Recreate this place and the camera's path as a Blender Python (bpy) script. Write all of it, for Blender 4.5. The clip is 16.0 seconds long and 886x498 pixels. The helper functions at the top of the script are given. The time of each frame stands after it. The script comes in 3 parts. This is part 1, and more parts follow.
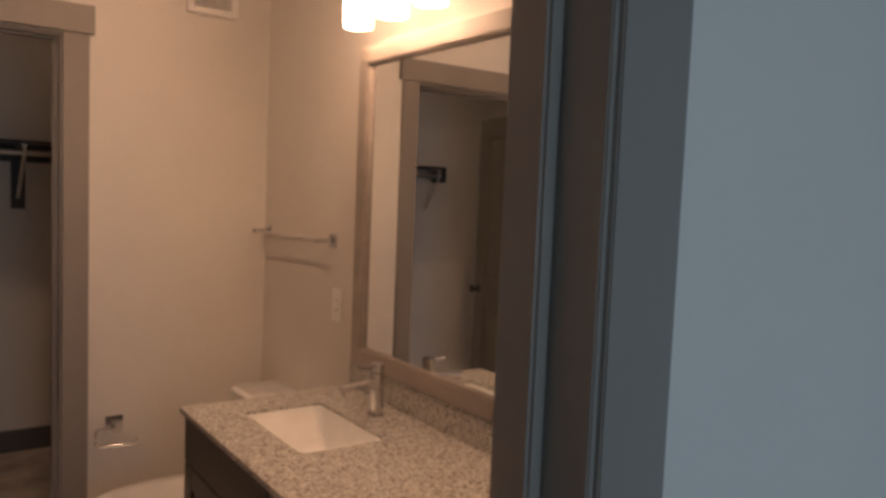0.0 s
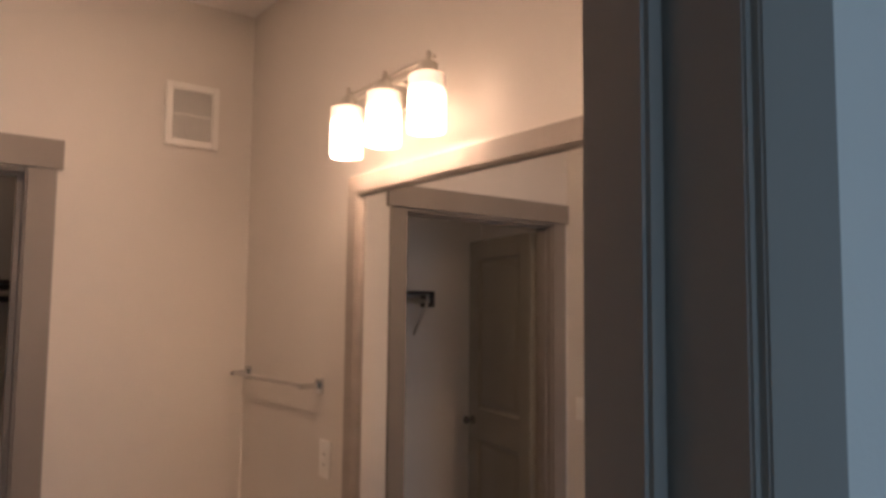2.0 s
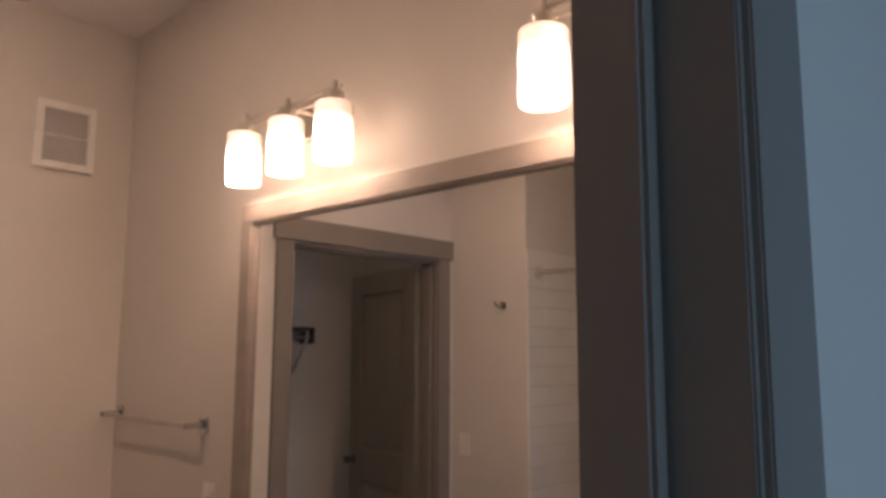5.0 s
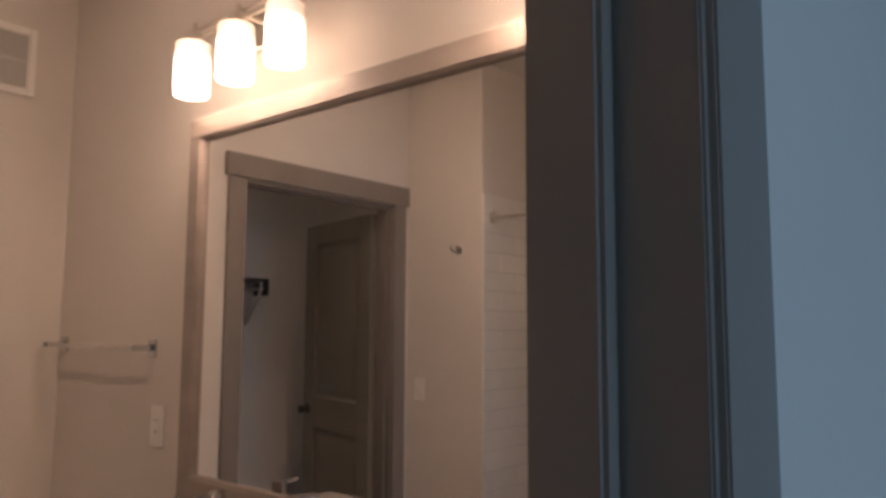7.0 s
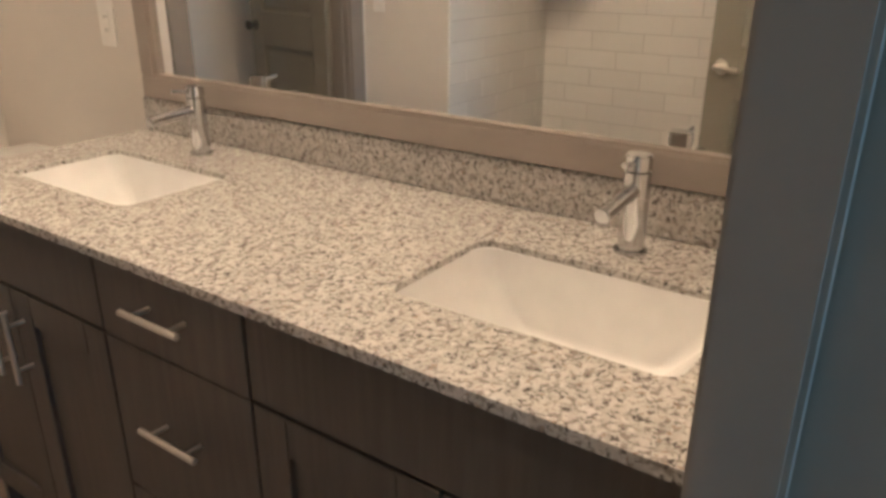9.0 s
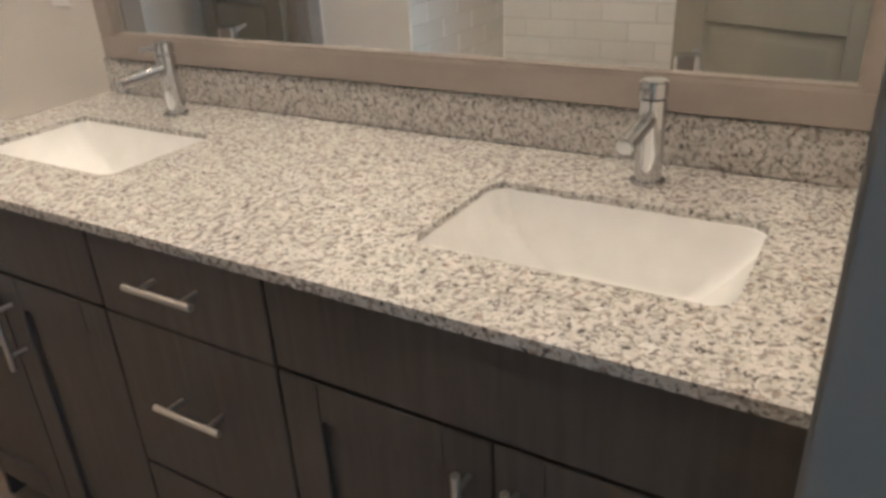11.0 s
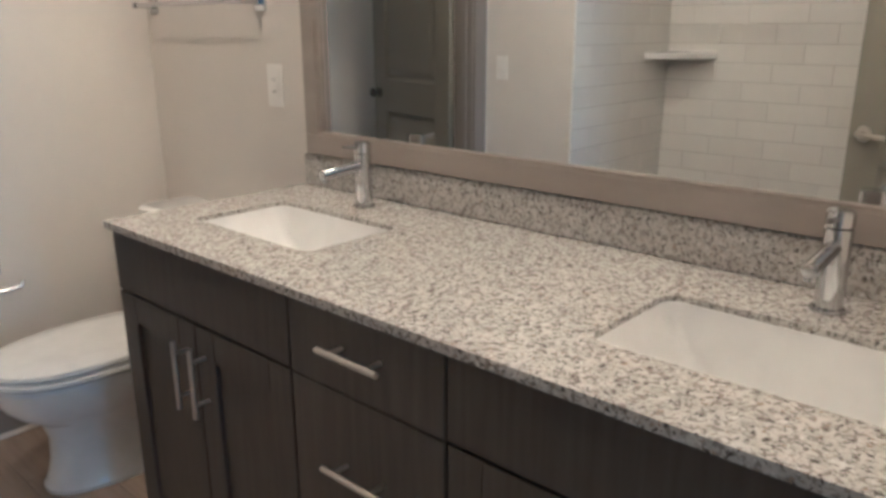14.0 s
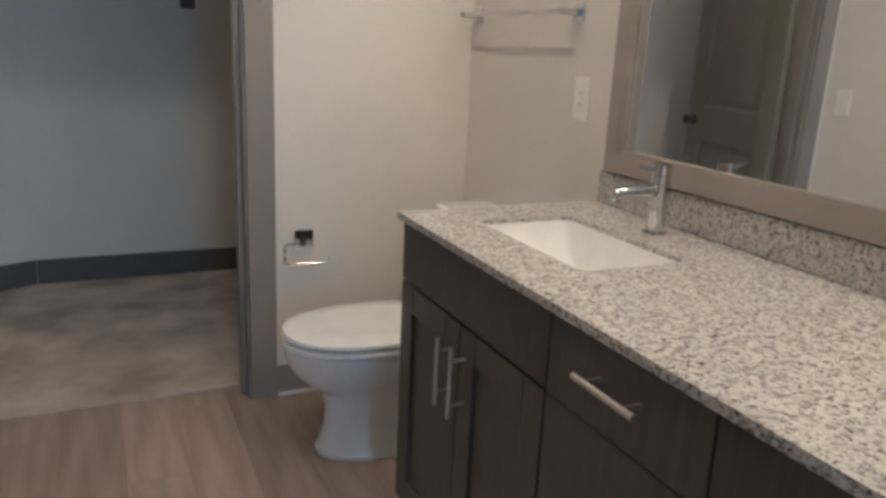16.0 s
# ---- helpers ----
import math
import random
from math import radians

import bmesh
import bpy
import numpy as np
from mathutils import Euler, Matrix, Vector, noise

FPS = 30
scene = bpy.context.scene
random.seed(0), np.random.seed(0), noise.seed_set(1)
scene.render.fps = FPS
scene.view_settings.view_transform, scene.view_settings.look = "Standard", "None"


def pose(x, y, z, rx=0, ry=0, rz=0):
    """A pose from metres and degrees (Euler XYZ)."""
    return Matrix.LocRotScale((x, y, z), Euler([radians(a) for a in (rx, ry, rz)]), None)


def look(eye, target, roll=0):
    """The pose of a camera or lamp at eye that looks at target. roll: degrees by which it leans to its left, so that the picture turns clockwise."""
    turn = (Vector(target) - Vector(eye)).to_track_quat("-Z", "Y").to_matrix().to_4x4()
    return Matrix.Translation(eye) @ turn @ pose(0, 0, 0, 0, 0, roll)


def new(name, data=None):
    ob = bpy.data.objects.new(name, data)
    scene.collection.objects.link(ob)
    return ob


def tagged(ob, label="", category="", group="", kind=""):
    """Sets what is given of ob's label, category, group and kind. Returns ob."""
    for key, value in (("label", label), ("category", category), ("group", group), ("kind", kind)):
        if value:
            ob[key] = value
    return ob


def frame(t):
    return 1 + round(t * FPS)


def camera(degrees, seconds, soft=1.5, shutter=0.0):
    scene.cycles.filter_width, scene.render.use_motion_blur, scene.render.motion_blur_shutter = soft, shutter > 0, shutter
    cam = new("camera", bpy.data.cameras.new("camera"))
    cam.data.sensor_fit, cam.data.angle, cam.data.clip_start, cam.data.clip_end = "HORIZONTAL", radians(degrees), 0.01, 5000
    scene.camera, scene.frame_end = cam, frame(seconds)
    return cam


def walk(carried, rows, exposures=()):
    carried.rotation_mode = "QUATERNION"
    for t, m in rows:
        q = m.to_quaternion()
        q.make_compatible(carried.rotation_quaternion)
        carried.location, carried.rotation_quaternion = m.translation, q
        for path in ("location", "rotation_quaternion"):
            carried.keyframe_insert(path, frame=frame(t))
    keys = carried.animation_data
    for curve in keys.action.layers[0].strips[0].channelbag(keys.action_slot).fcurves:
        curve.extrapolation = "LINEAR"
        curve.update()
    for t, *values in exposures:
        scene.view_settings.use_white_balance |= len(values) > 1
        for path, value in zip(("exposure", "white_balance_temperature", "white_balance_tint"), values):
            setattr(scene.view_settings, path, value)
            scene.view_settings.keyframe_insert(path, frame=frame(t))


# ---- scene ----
cam = camera(61.4, 16.0, soft=3.4)
PATH = [
    (0, (-1.28, -2.476, 1.562), (-0.121, -0.852, 1.415), 2.3),
    (0.5, (-1.258, -2.422, 1.572), (-0.08, -0.807, 1.505), 1.8),
    (1, (-1.217, -2.366, 1.606), (-0.042, -0.747, 1.604), 1.4),
    (1.5, (-1.189, -2.292, 1.612), (-0.004, -0.682, 1.68), 1.0),
    (2, (-1.192, -2.26, 1.632), (0.0, -0.662, 1.793), 0.6),
    (2.5, (-1.208, -2.244, 1.652), (0.013, -0.676, 1.878), 0.5),
    (3, (-1.222, -2.234, 1.657), (0.036, -0.699, 1.903), 0.1),
    (3.5, (-1.252, -2.228, 1.648), (0.052, -0.734, 1.906), 0.1),
    (5.8, (-1.244, -2.178, 1.579), (0.248, -0.867, 1.814), 0.4),
    (6, (-1.236, -2.185, 1.563), (0.261, -0.877, 1.781), 0.5),
    (6.5, (-1.223, -2.178, 1.49), (0.286, -0.883, 1.708), 0.3),
    (7, (-1.216, -2.172, 1.443), (0.309, -0.894, 1.649), 0.3),
    (7.5, (-1.176, -2.135, 1.39), (0.37, -0.866, 1.432), 0.1),
    (8, (-1.211, -2.12, 1.37), (0.35, -0.898, 1.106), 1.0),
    (8.5, (-1.221, -2.064, 1.354), (0.331, -0.91, 0.845), 1.4),
    (9, (-1.201, -1.987, 1.316), (0.32, -0.917, 0.58), 0.2),
    (9.5, (-1.195, -1.944, 1.309), (0.317, -0.907, 0.511), -1.2),
    (10, (-1.204, -1.909, 1.303), (0.318, -0.911, 0.474), -2.1),
    (10.2, (-1.208, -1.902, 1.297), (0.314, -0.918, 0.451), -2.3),
    (12.3, (-1.249, -1.886, 1.309), (0.314, -0.975, 0.457), -3.3),
    (12.5, (-1.259, -1.885, 1.308), (0.31, -0.949, 0.495), -3.3),
    (13, (-1.287, -1.888, 1.296), (0.262, -0.848, 0.575), -2.2),
    (13.5, (-1.312, -1.881, 1.298), (0.195, -0.727, 0.668), -1.0),
    (14, (-1.331, -1.873, 1.294), (0.098, -0.592, 0.729), -0.1),
    (14.5, (-1.325, -1.856, 1.282), (-0.017, -0.444, 0.738), 1.3),
    (15, (-1.297, -1.826, 1.267), (-0.165, -0.266, 0.732), 2.4),
    (15.5, (-1.28, -1.82, 1.264), (-0.288, -0.166, 0.733), 2.8),
    (16, (-1.266, -1.822, 1.263), (-0.439, -0.078, 0.739), 2.8),
]
EXPOSURE = [(0, 0.52, 7050, 17), (2, 0.53, 6200, 14), (3.5, 0.38, 5950, 14), (6.5, 0.33, 5900, 14), (7.0, 0.4, 5900, 13), (7.5, 0.58, 6150, 11), (8.0, 0.8, 6300, 8), (8.5, 1.36, 5900, 0), (9.0, 1.64, 5500, -4), (10, 1.75, 5000, -8), (12.5, 1.72, 4600, -9), (14.5, 1.51, 4570, -8), (16, 1.42, 4600, -8)]
walk(cam, [(t, look(eye, target, roll)) for t, eye, target, roll in PATH], EXPOSURE)

# ---- light ----
world = bpy.data.worlds.new("world")
scene.world = world
world.use_nodes = True
WN = world.node_tree.nodes
sky = WN.new("ShaderNodeTexSky")
sky.sky_type, sky.sun_disc = "NISHITA", False
sky.sun_elevation, sky.sun_rotation = radians(35), radians(20)
WN["Background"].inputs["Strength"].default_value = 0.1
world.node_tree.links.new(sky.outputs[0], WN["Background"].inputs["Color"])


def area_lamp(name, m, w, h, power, colour):
    d = bpy.data.lights.new(name, "AREA")
    d.shape, d.size, d.size_y, d.energy, d.color = "RECTANGLE", w, h, power, colour
    ob = new(name, d)
    ob.matrix_world = m
    return ob


# daylight in the opening of the bedroom window
area_lamp("window_daylight", look((-0.78, -5.28, 1.45), (-0.78, 0, 1.2)), 1.55, 1.4, 15.5, (0.44, 0.71, 1.0))
SHADE_GLOW, BULB_GLOW, CLOSET_GLOW, CEILING_GLOW = 24.0, 50.0, 7.0, 88.0


# ---- materials ----
def mat(name, colour, rough=0.6, metal=0.0, alt=None, scale=6.0, grain=None, bump=0.0, bump_scale=200.0, stretch=(1, 1, 1), spread=0.0, coat=0.0):
    """Principled material: colour mottled with alt over noise, fine bump, slight change from object to object."""
    m = bpy.data.materials.new(name)
    m.use_nodes = True
    nt = m.node_tree
    n, l = nt.nodes, nt.links
    p = n["Principled BSDF"]
    p.inputs["Metallic"].default_value = metal
    p.inputs["Coat Weight"].default_value = coat
    tc = n.new("ShaderNodeTexCoord")
    mp = n.new("ShaderNodeMapping")
    mp.inputs["Scale"].default_value = stretch
    l.new(tc.outputs["Object"], mp.inputs["Vector"])
    big = n.new("ShaderNodeTexNoise")
    big.inputs["Scale"].default_value, big.inputs["Detail"].default_value = scale, 6
    l.new(mp.outputs[0], big.inputs["Vector"])
    alt = alt or tuple(c * 0.9 for c in colour)
    mix = n.new("ShaderNodeMix")
    mix.data_type = "RGBA"
    mix.inputs["A"].default_value, mix.inputs["B"].default_value = (*colour, 1), (*alt, 1)
    ramp = n.new("ShaderNodeMapRange")
    ramp.inputs["From Min"].default_value, ramp.inputs["From Max"].default_value = 0.35, 0.65
    l.new(big.outputs["Fac"], ramp.inputs["Value"])
    l.new(ramp.outputs[0], mix.inputs["Factor"])
    out = mix.outputs["Result"]
    if spread:
        info = n.new("ShaderNodeObjectInfo")
        hsv = n.new("ShaderNodeHueSaturation")
        mr = n.new("ShaderNodeMapRange")
        mr.inputs["To Min"].default_value, mr.inputs["To Max"].default_value = 1 - spread, 1 + spread
        l.new(info.outputs["Random"], mr.inputs["Value"])
        l.new(mr.outputs[0], hsv.inputs["Value"])
        l.new(out, hsv.inputs["Color"])
        out = hsv.outputs[0]
    l.new(out, p.inputs["Base Color"])
    rr = n.new("ShaderNodeMapRange")
    rr.inputs["To Min"].default_value, rr.inputs["To Max"].default_value = max(0.02, rough * 0.88), min(1, rough * 1.12)
    l.new(big.outputs["Fac"], rr.inputs["Value"])
    l.new(rr.outputs[0], p.inputs["Roughness"])
    if bump:
        fine = n.new("ShaderNodeTexNoise")
        fine.inputs["Scale"].default_value, fine.inputs["Detail"].default_value = bump_scale, 3
        l.new(mp.outputs[0], fine.inputs["Vector"])
        b = n.new("ShaderNodeBump")
        b.inputs["Strength"].default_value, b.inputs["Distance"].default_value = bump, 0.002
        l.new(fine.outputs["Fac"], b.inputs["Height"])
        l.new(b.outputs[0], p.inputs["Normal"])
    return m


def granite_material():
    m = bpy.data.materials.new("granite")
    m.use_nodes = True
    n, l = m.node_tree.nodes, m.node_tree.links
    p = n["Principled BSDF"]
    tc = n.new("ShaderNodeTexCoord")

    def layer(base, scale, lo, hi, colour, detail=3.0, distortion=0.6, offset=0.0):
        mp = n.new("ShaderNodeMapping")
        mp.inputs["Location"].default_value = (offset, offset * 1.7, offset * 0.6)
        l.new(tc.outputs["Object"], mp.inputs["Vector"])
        t = n.new("ShaderNodeTexNoise")
        t.inputs["Scale"].default_value, t.inputs["Detail"].default_value, t.inputs["Distortion"].default_value = scale, detail, distortion
        l.new(mp.outputs[0], t.inputs["Vector"])
        r = n.new("ShaderNodeMapRange")
        r.inputs["From Min"].default_value, r.inputs["From Max"].default_value = lo, hi
        l.new(t.outputs["Fac"], r.inputs["Value"])
        x = n.new("ShaderNodeMix")
        x.data_type = "RGBA"
        l.new(r.outputs[0], x.inputs["Factor"])
        if isinstance(base, tuple):
            x.inputs["A"].default_value = (*base, 1)
        else:
            l.new(base, x.inputs["A"])
        x.inputs["B"].default_value = (*colour, 1)
        return x.outputs["Result"]

    c = layer((0.62, 0.60, 0.57), 40, 0.42, 0.62, (0.50, 0.48, 0.45))
    c = layer(c, 104, 0.51, 0.605, (0.30, 0.276, 0.248), offset=3.1)
    c = layer(c, 130, 0.568, 0.655, (0.105, 0.094, 0.086), offset=7.7)
    c = layer(c, 150, 0.62, 0.68, (0.36, 0.285, 0.22), offset=12.4)
    c = layer(c, 110, 0.61, 0.68, (0.70, 0.685, 0.66), offset=21.0)
    l.new(c, p.inputs["Base Color"])
    p.inputs["Roughness"].default_value = 0.16
    return m


def plain(name, colour, rough, metal=0.0):
    return mat(name, colour, rough, metal, alt=tuple(c * 0.94 for c in colour), scale=14)


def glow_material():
    """Opal glass lamp shade with painted glow: brightest round the bulb, paler towards its cap."""
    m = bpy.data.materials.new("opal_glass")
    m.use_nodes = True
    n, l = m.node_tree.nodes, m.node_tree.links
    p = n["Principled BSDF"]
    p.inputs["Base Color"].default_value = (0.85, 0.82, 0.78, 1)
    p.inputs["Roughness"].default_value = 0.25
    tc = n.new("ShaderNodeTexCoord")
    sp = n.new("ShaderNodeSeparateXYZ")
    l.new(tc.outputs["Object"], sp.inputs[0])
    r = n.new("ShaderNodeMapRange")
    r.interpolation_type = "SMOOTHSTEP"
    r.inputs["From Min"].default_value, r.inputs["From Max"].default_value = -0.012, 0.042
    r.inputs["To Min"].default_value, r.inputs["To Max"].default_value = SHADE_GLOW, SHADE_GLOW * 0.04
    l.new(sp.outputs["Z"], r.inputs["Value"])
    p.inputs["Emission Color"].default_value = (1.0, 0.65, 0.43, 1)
    # emission painted dimmer on the wall side, to keep the wall behind less bright
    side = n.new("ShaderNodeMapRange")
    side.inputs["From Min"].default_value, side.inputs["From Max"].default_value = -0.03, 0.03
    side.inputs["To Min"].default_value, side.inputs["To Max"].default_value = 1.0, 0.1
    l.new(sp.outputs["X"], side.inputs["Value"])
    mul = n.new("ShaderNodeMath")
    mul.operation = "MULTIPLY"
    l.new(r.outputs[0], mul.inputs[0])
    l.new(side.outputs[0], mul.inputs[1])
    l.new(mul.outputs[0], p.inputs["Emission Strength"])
    return m


PAINT = mat("wall_paint", (0.735, 0.695, 0.645), 0.7, alt=(0.715, 0.675, 0.626), scale=2.5, bump=0.25, bump_scale=160)
CEIL = mat("ceiling_paint", (0.85, 0.83, 0.80), 0.85, scale=2.0, bump=0.3, bump_scale=120)
TRIM = mat("trim_paint", (0.275, 0.246, 0.22), 0.42, alt=(0.255, 0.228, 0.204), scale=5, bump=0.06, bump_scale=90, stretch=(1, 1, 0.1))
DOORP = mat("door_paint", (0.275, 0.256, 0.208), 0.4, alt=(0.258, 0.24, 0.195), scale=5, bump=0.08, bump_scale=90, stretch=(1, 1, 0.08))
DARKBASE = mat("baseboard_paint", (0.11, 0.105, 0.10), 0.45, scale=5)
WOOD = mat("cabinet_wood", (0.078, 0.066, 0.057), 0.4, alt=(0.104, 0.088, 0.075), scale=7, bump=0.15, bump_scale=60, stretch=(9, 9, 0.7), spread=0.08)
FRAMEW = mat("mirror_frame_wood", (0.36, 0.315, 0.28), 0.5, alt=(0.31, 0.272, 0.24), scale=6, bump=0.08, bump_scale=60, stretch=(2, 0.7, 2))
GRANITE = granite_material()
PORCELAIN = plain("porcelain", (0.88, 0.872, 0.855), 0.12)
PLASTIC = plain("white_plastic", (0.92, 0.90, 0.86), 0.3)
OPENING_SHADOW = plain("opening_shadow", (0.05, 0.045, 0.042), 0.7)
CHROME = plain("chrome", (0.66, 0.66, 0.67), 0.07, 1.0)
NICKEL = plain("brushed_nickel", (0.74, 0.70, 0.64), 0.33, 1.0)
BRONZE = plain("dark_metal", (0.16, 0.145, 0.13), 0.35, 1.0)
TILE = mat("shower_tile", (0.86, 0.84, 0.80), 0.14, alt=(0.83, 0.81, 0.77), scale=3, spread=0.03)
GROUT = mat("grout", (0.52, 0.49, 0.45), 0.85, scale=30)
VINYL = mat("vinyl_plank", (0.30, 0.228, 0.178), 0.45, alt=(0.41, 0.318, 0.253), scale=2.6, bump=0.12, bump_scale=50, stretch=(9, 0.8, 1), spread=0.13)
SUBFLOOR = plain("plank_joint", (0.07, 0.055, 0.045), 0.8)
CARPET = mat("carpet", (0.66, 0.58, 0.50), 0.95, alt=(0.34, 0.29, 0.245), scale=3.6, bump=1.0, bump_scale=420)
SHELFW = plain("closet_shelf", (0.055, 0.05, 0.046), 0.5)
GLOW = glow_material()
BULB = plain("bulb_glass", (0.8, 0.78, 0.75), 0.4)
BULB.node_tree.nodes["Principled BSDF"].inputs["Emission Color"].default_value = (1.0, 0.65, 0.43, 1)
BULB.node_tree.nodes["Principled BSDF"].inputs["Emission Strength"].default_value = BULB_GLOW
DIFFUSER = plain("lamp_diffuser", (0.8, 0.78, 0.75), 0.4)
DIFFUSER.node_tree.nodes["Principled BSDF"].inputs["Emission Color"].default_value = (1.0, 0.68, 0.46, 1)
DIFFUSER.node_tree.nodes["Principled BSDF"].inputs["Emission Strength"].default_value = CLOSET_GLOW
DOWNLIGHT = plain("downlight_lens", (0.8, 0.78, 0.75), 0.4)
DOWNLIGHT.node_tree.nodes["Principled BSDF"].inputs["Emission Color"].default_value = (1.0, 0.65, 0.43, 1)
DOWNLIGHT.node_tree.nodes["Principled BSDF"].inputs["Emission Strength"].default_value = CEILING_GLOW
MIRROR = bpy.data.materials.new("mirror_glass")
MIRROR.use_nodes = True
_p = MIRROR.node_tree.nodes["Principled BSDF"]
_p.inputs["Base Color"].default_value, _p.inputs["Metallic"].default_value, _p.inputs["Roughness"].default_value = (0.92, 0.93, 0.92, 1), 1.0, 0.008


# ---- building helpers ----
def add_box(bm, x0, x1, y0, y1, z0, z1, bevel=0.0, seg=2):
    r = bmesh.ops.create_cube(bm, size=1, matrix=Matrix.Translation(((x0 + x1) / 2, (y0 + y1) / 2, (z0 + z1) / 2)) @ Matrix.Diagonal((abs(x1 - x0), abs(y1 - y0), abs(z1 - z0), 1)))
    if bevel:
        edges = list({e for v in r["verts"] for e in v.link_edges})
        bmesh.ops.bevel(bm, geom=edges, offset=bevel, segments=seg, affect="EDGES", clamp_overlap=True)


def box(*a, **k):
    bm = bmesh.new()
    add_box(bm, *a, **k)
    return bm


def boxes(*rows, bevel=0.0):
    bm = bmesh.new()
    for r in rows:
        add_box(bm, *r, bevel=bevel)
    return bm


def add_cyl(bm, p0, p1, r0, r1=None, seg=24):
    p0, p1 = Vector(p0), Vector(p1)
    d = p1 - p0
    m = Matrix.Translation((p0 + p1) / 2) @ d.to_track_quat("Z", "Y").to_matrix().to_4x4()
    bmesh.ops.create_cone(bm, cap_ends=True, segments=seg, radius1=r0, radius2=r0 if r1 is None else r1, depth=d.length, matrix=m)


def rod(p0, p1, r, seg=24, bevel=0.0):
    bm = bmesh.new()
    add_cyl(bm, p0, p1, r, seg=seg)
    if bevel:
        caps = [e for f in bm.faces if len(f.verts) > 4 for e in f.edges]
        bmesh.ops.bevel(bm, geom=caps, offset=bevel, segments=2, affect="EDGES")
    return bm


def tube(points, r, seg=12):
    """A round bar along a line of points."""
    bm = bmesh.new()
    pts = [Vector(p) for p in points]
    rings = []
    for i, p in enumerate(pts):
        d = (pts[min(i + 1, len(pts) - 1)] - pts[max(i - 1, 0)]).normalized()
        q = d.to_track_quat("Z", "Y")
        rings.append([bm.verts.new(p + q @ Vector((r * math.cos(2 * math.pi * k / seg), r * math.sin(2 * math.pi * k / seg), 0))) for k in range(seg)])
    for a, b in zip(rings, rings[1:]):
        for k in range(seg):
            bm.faces.new((a[k], a[(k + 1) % seg], b[(k + 1) % seg], b[k]))
    bm.faces.new(rings[0][::-1])
    bm.faces.new(rings[-1])
    return bm


def loft(rings, cap0=True, cap1=True):
    bm = bmesh.new()
    vs = [[bm.verts.new(p) for p in ring] for ring in rings]
    n = len(vs[0])
    for a, b in zip(vs, vs[1:]):
        for k in range(n):
            bm.faces.new((a[k], a[(k + 1) % n], b[(k + 1) % n], b[k]))
    if cap0:
        bm.faces.new(vs[0][::-1])
    if cap1:
        bm.faces.new(vs[-1])
    bmesh.ops.recalc_face_normals(bm, faces=bm.faces)
    return bm


def rounded(cx, cy, hx, hy, r, z, seg=6):
    """A rounded rectangle as a ring of points, counter-clockwise from the +x +y corner's start."""
    pts = []
    for k, (sx, sy) in enumerate(((1, 1), (-1, 1), (-1, -1), (1, -1))):
        for i in range(seg + 1):
            a = math.pi / 2 * (k + i / seg)
            pts.append(Vector((cx + sx * (hx - r) + r * math.cos(a), cy + sy * (hy - r) + r * math.sin(a), z)))
    return pts


def mesh_object(name, bm, material, smooth=35):
    me = bpy.data.meshes.new(name)
    bm.normal_update()
    bm.to_mesh(me)
    bm.free()
    me.materials.append(material)
    if smooth:
        for f in me.polygons:
            f.use_smooth = True
        me.set_sharp_from_angle(angle=radians(smooth))
    return new(name, me)


def part(name, bm, material, parent, label=""):
    ob = mesh_object(name, bm, material)
    ob.parent = parent
    ob.matrix_parent_inverse = parent.matrix_world.inverted()
    return tagged(ob, label)


def thing(name, label, category, at=(0, 0, 0), group=""):
    ob = new(name)
    ob.location = at
    ob.empty_display_size = 0.1
    bpy.context.view_layer.update()
    return tagged(ob, label, category, group)


def structure(name, bm, material, label, category="wall"):
    return tagged(mesh_object(name, bm, material), label, category, kind="structure")


# ---- large structure ----
XW, YN, YS, YO, CEILING = -1.915, 0.688, -1.908, -2.003, 2.855   # west wall, north wall, entry wall inside and outside
CL0, CL1, CLH = -1.800, -0.808, 2.113     # closet opening
EN0, EN1, ENH = -1.59, -0.752, 2.09       # entry opening
SY, SX, SE = 0.158, -2.93, -1.42           # shower: side wall, back wall, near end

structure("floor", box(-2.9, 0.1, YO - 0.05, 0.80, -0.10, -0.004), SUBFLOOR, "dark joints between wood-look vinyl planks", "floor")
structure("closet_floor", box(-2.6, 0.12, 0.80, 2.5, -0.10, 0.006), CARPET, "mottled grey-brown carpet in the closet", "floor")
structure("bedroom_floor", box(-3.2, 1.6, -5.3, YO - 0.05, -0.10, 0.004), CARPET, "grey-brown bedroom carpet", "floor")
structure("ceiling", box(-3.3, 1.7, -5.4, 2.6, CEILING, CEILING + 0.1), CEIL, "white painted flat ceiling", "ceiling")
structure("wall_east", box(0, 0.12, YS, 2.5, 0, CEILING), PAINT, "warm beige painted wall behind the vanity")
structure("wall_north", boxes((CL1, 0, YN, YN + 0.115, 0, CEILING), (XW - 0.1, CL0, YN, YN + 0.115, 0, CEILING), (CL0, CL1, YN, YN + 0.115, CLH, CEILING)), PAINT, "warm beige painted wall with the closet doorway")
structure("wall_west", boxes((XW - 0.1, XW, SY, YN, 0, CEILING), (SX, XW - 0.1, SY, SY + 0.115, 0, CEILING)), PAINT, "warm beige painted wall beside the shower")
structure("wall_shower_back", box(SX - 0.1, SX, SE - 0.1, SY + 0.115, 0, CEILING), PAINT, "beige painted wall behind the shower tiles")
structure("wall_shower_end", boxes((SX, XW, SE - 0.1, SE, 0, CEILING), (XW - 0.1, XW, YS, SE - 0.1, 0, CEILING)), PAINT, "beige painted wall at the shower's end")
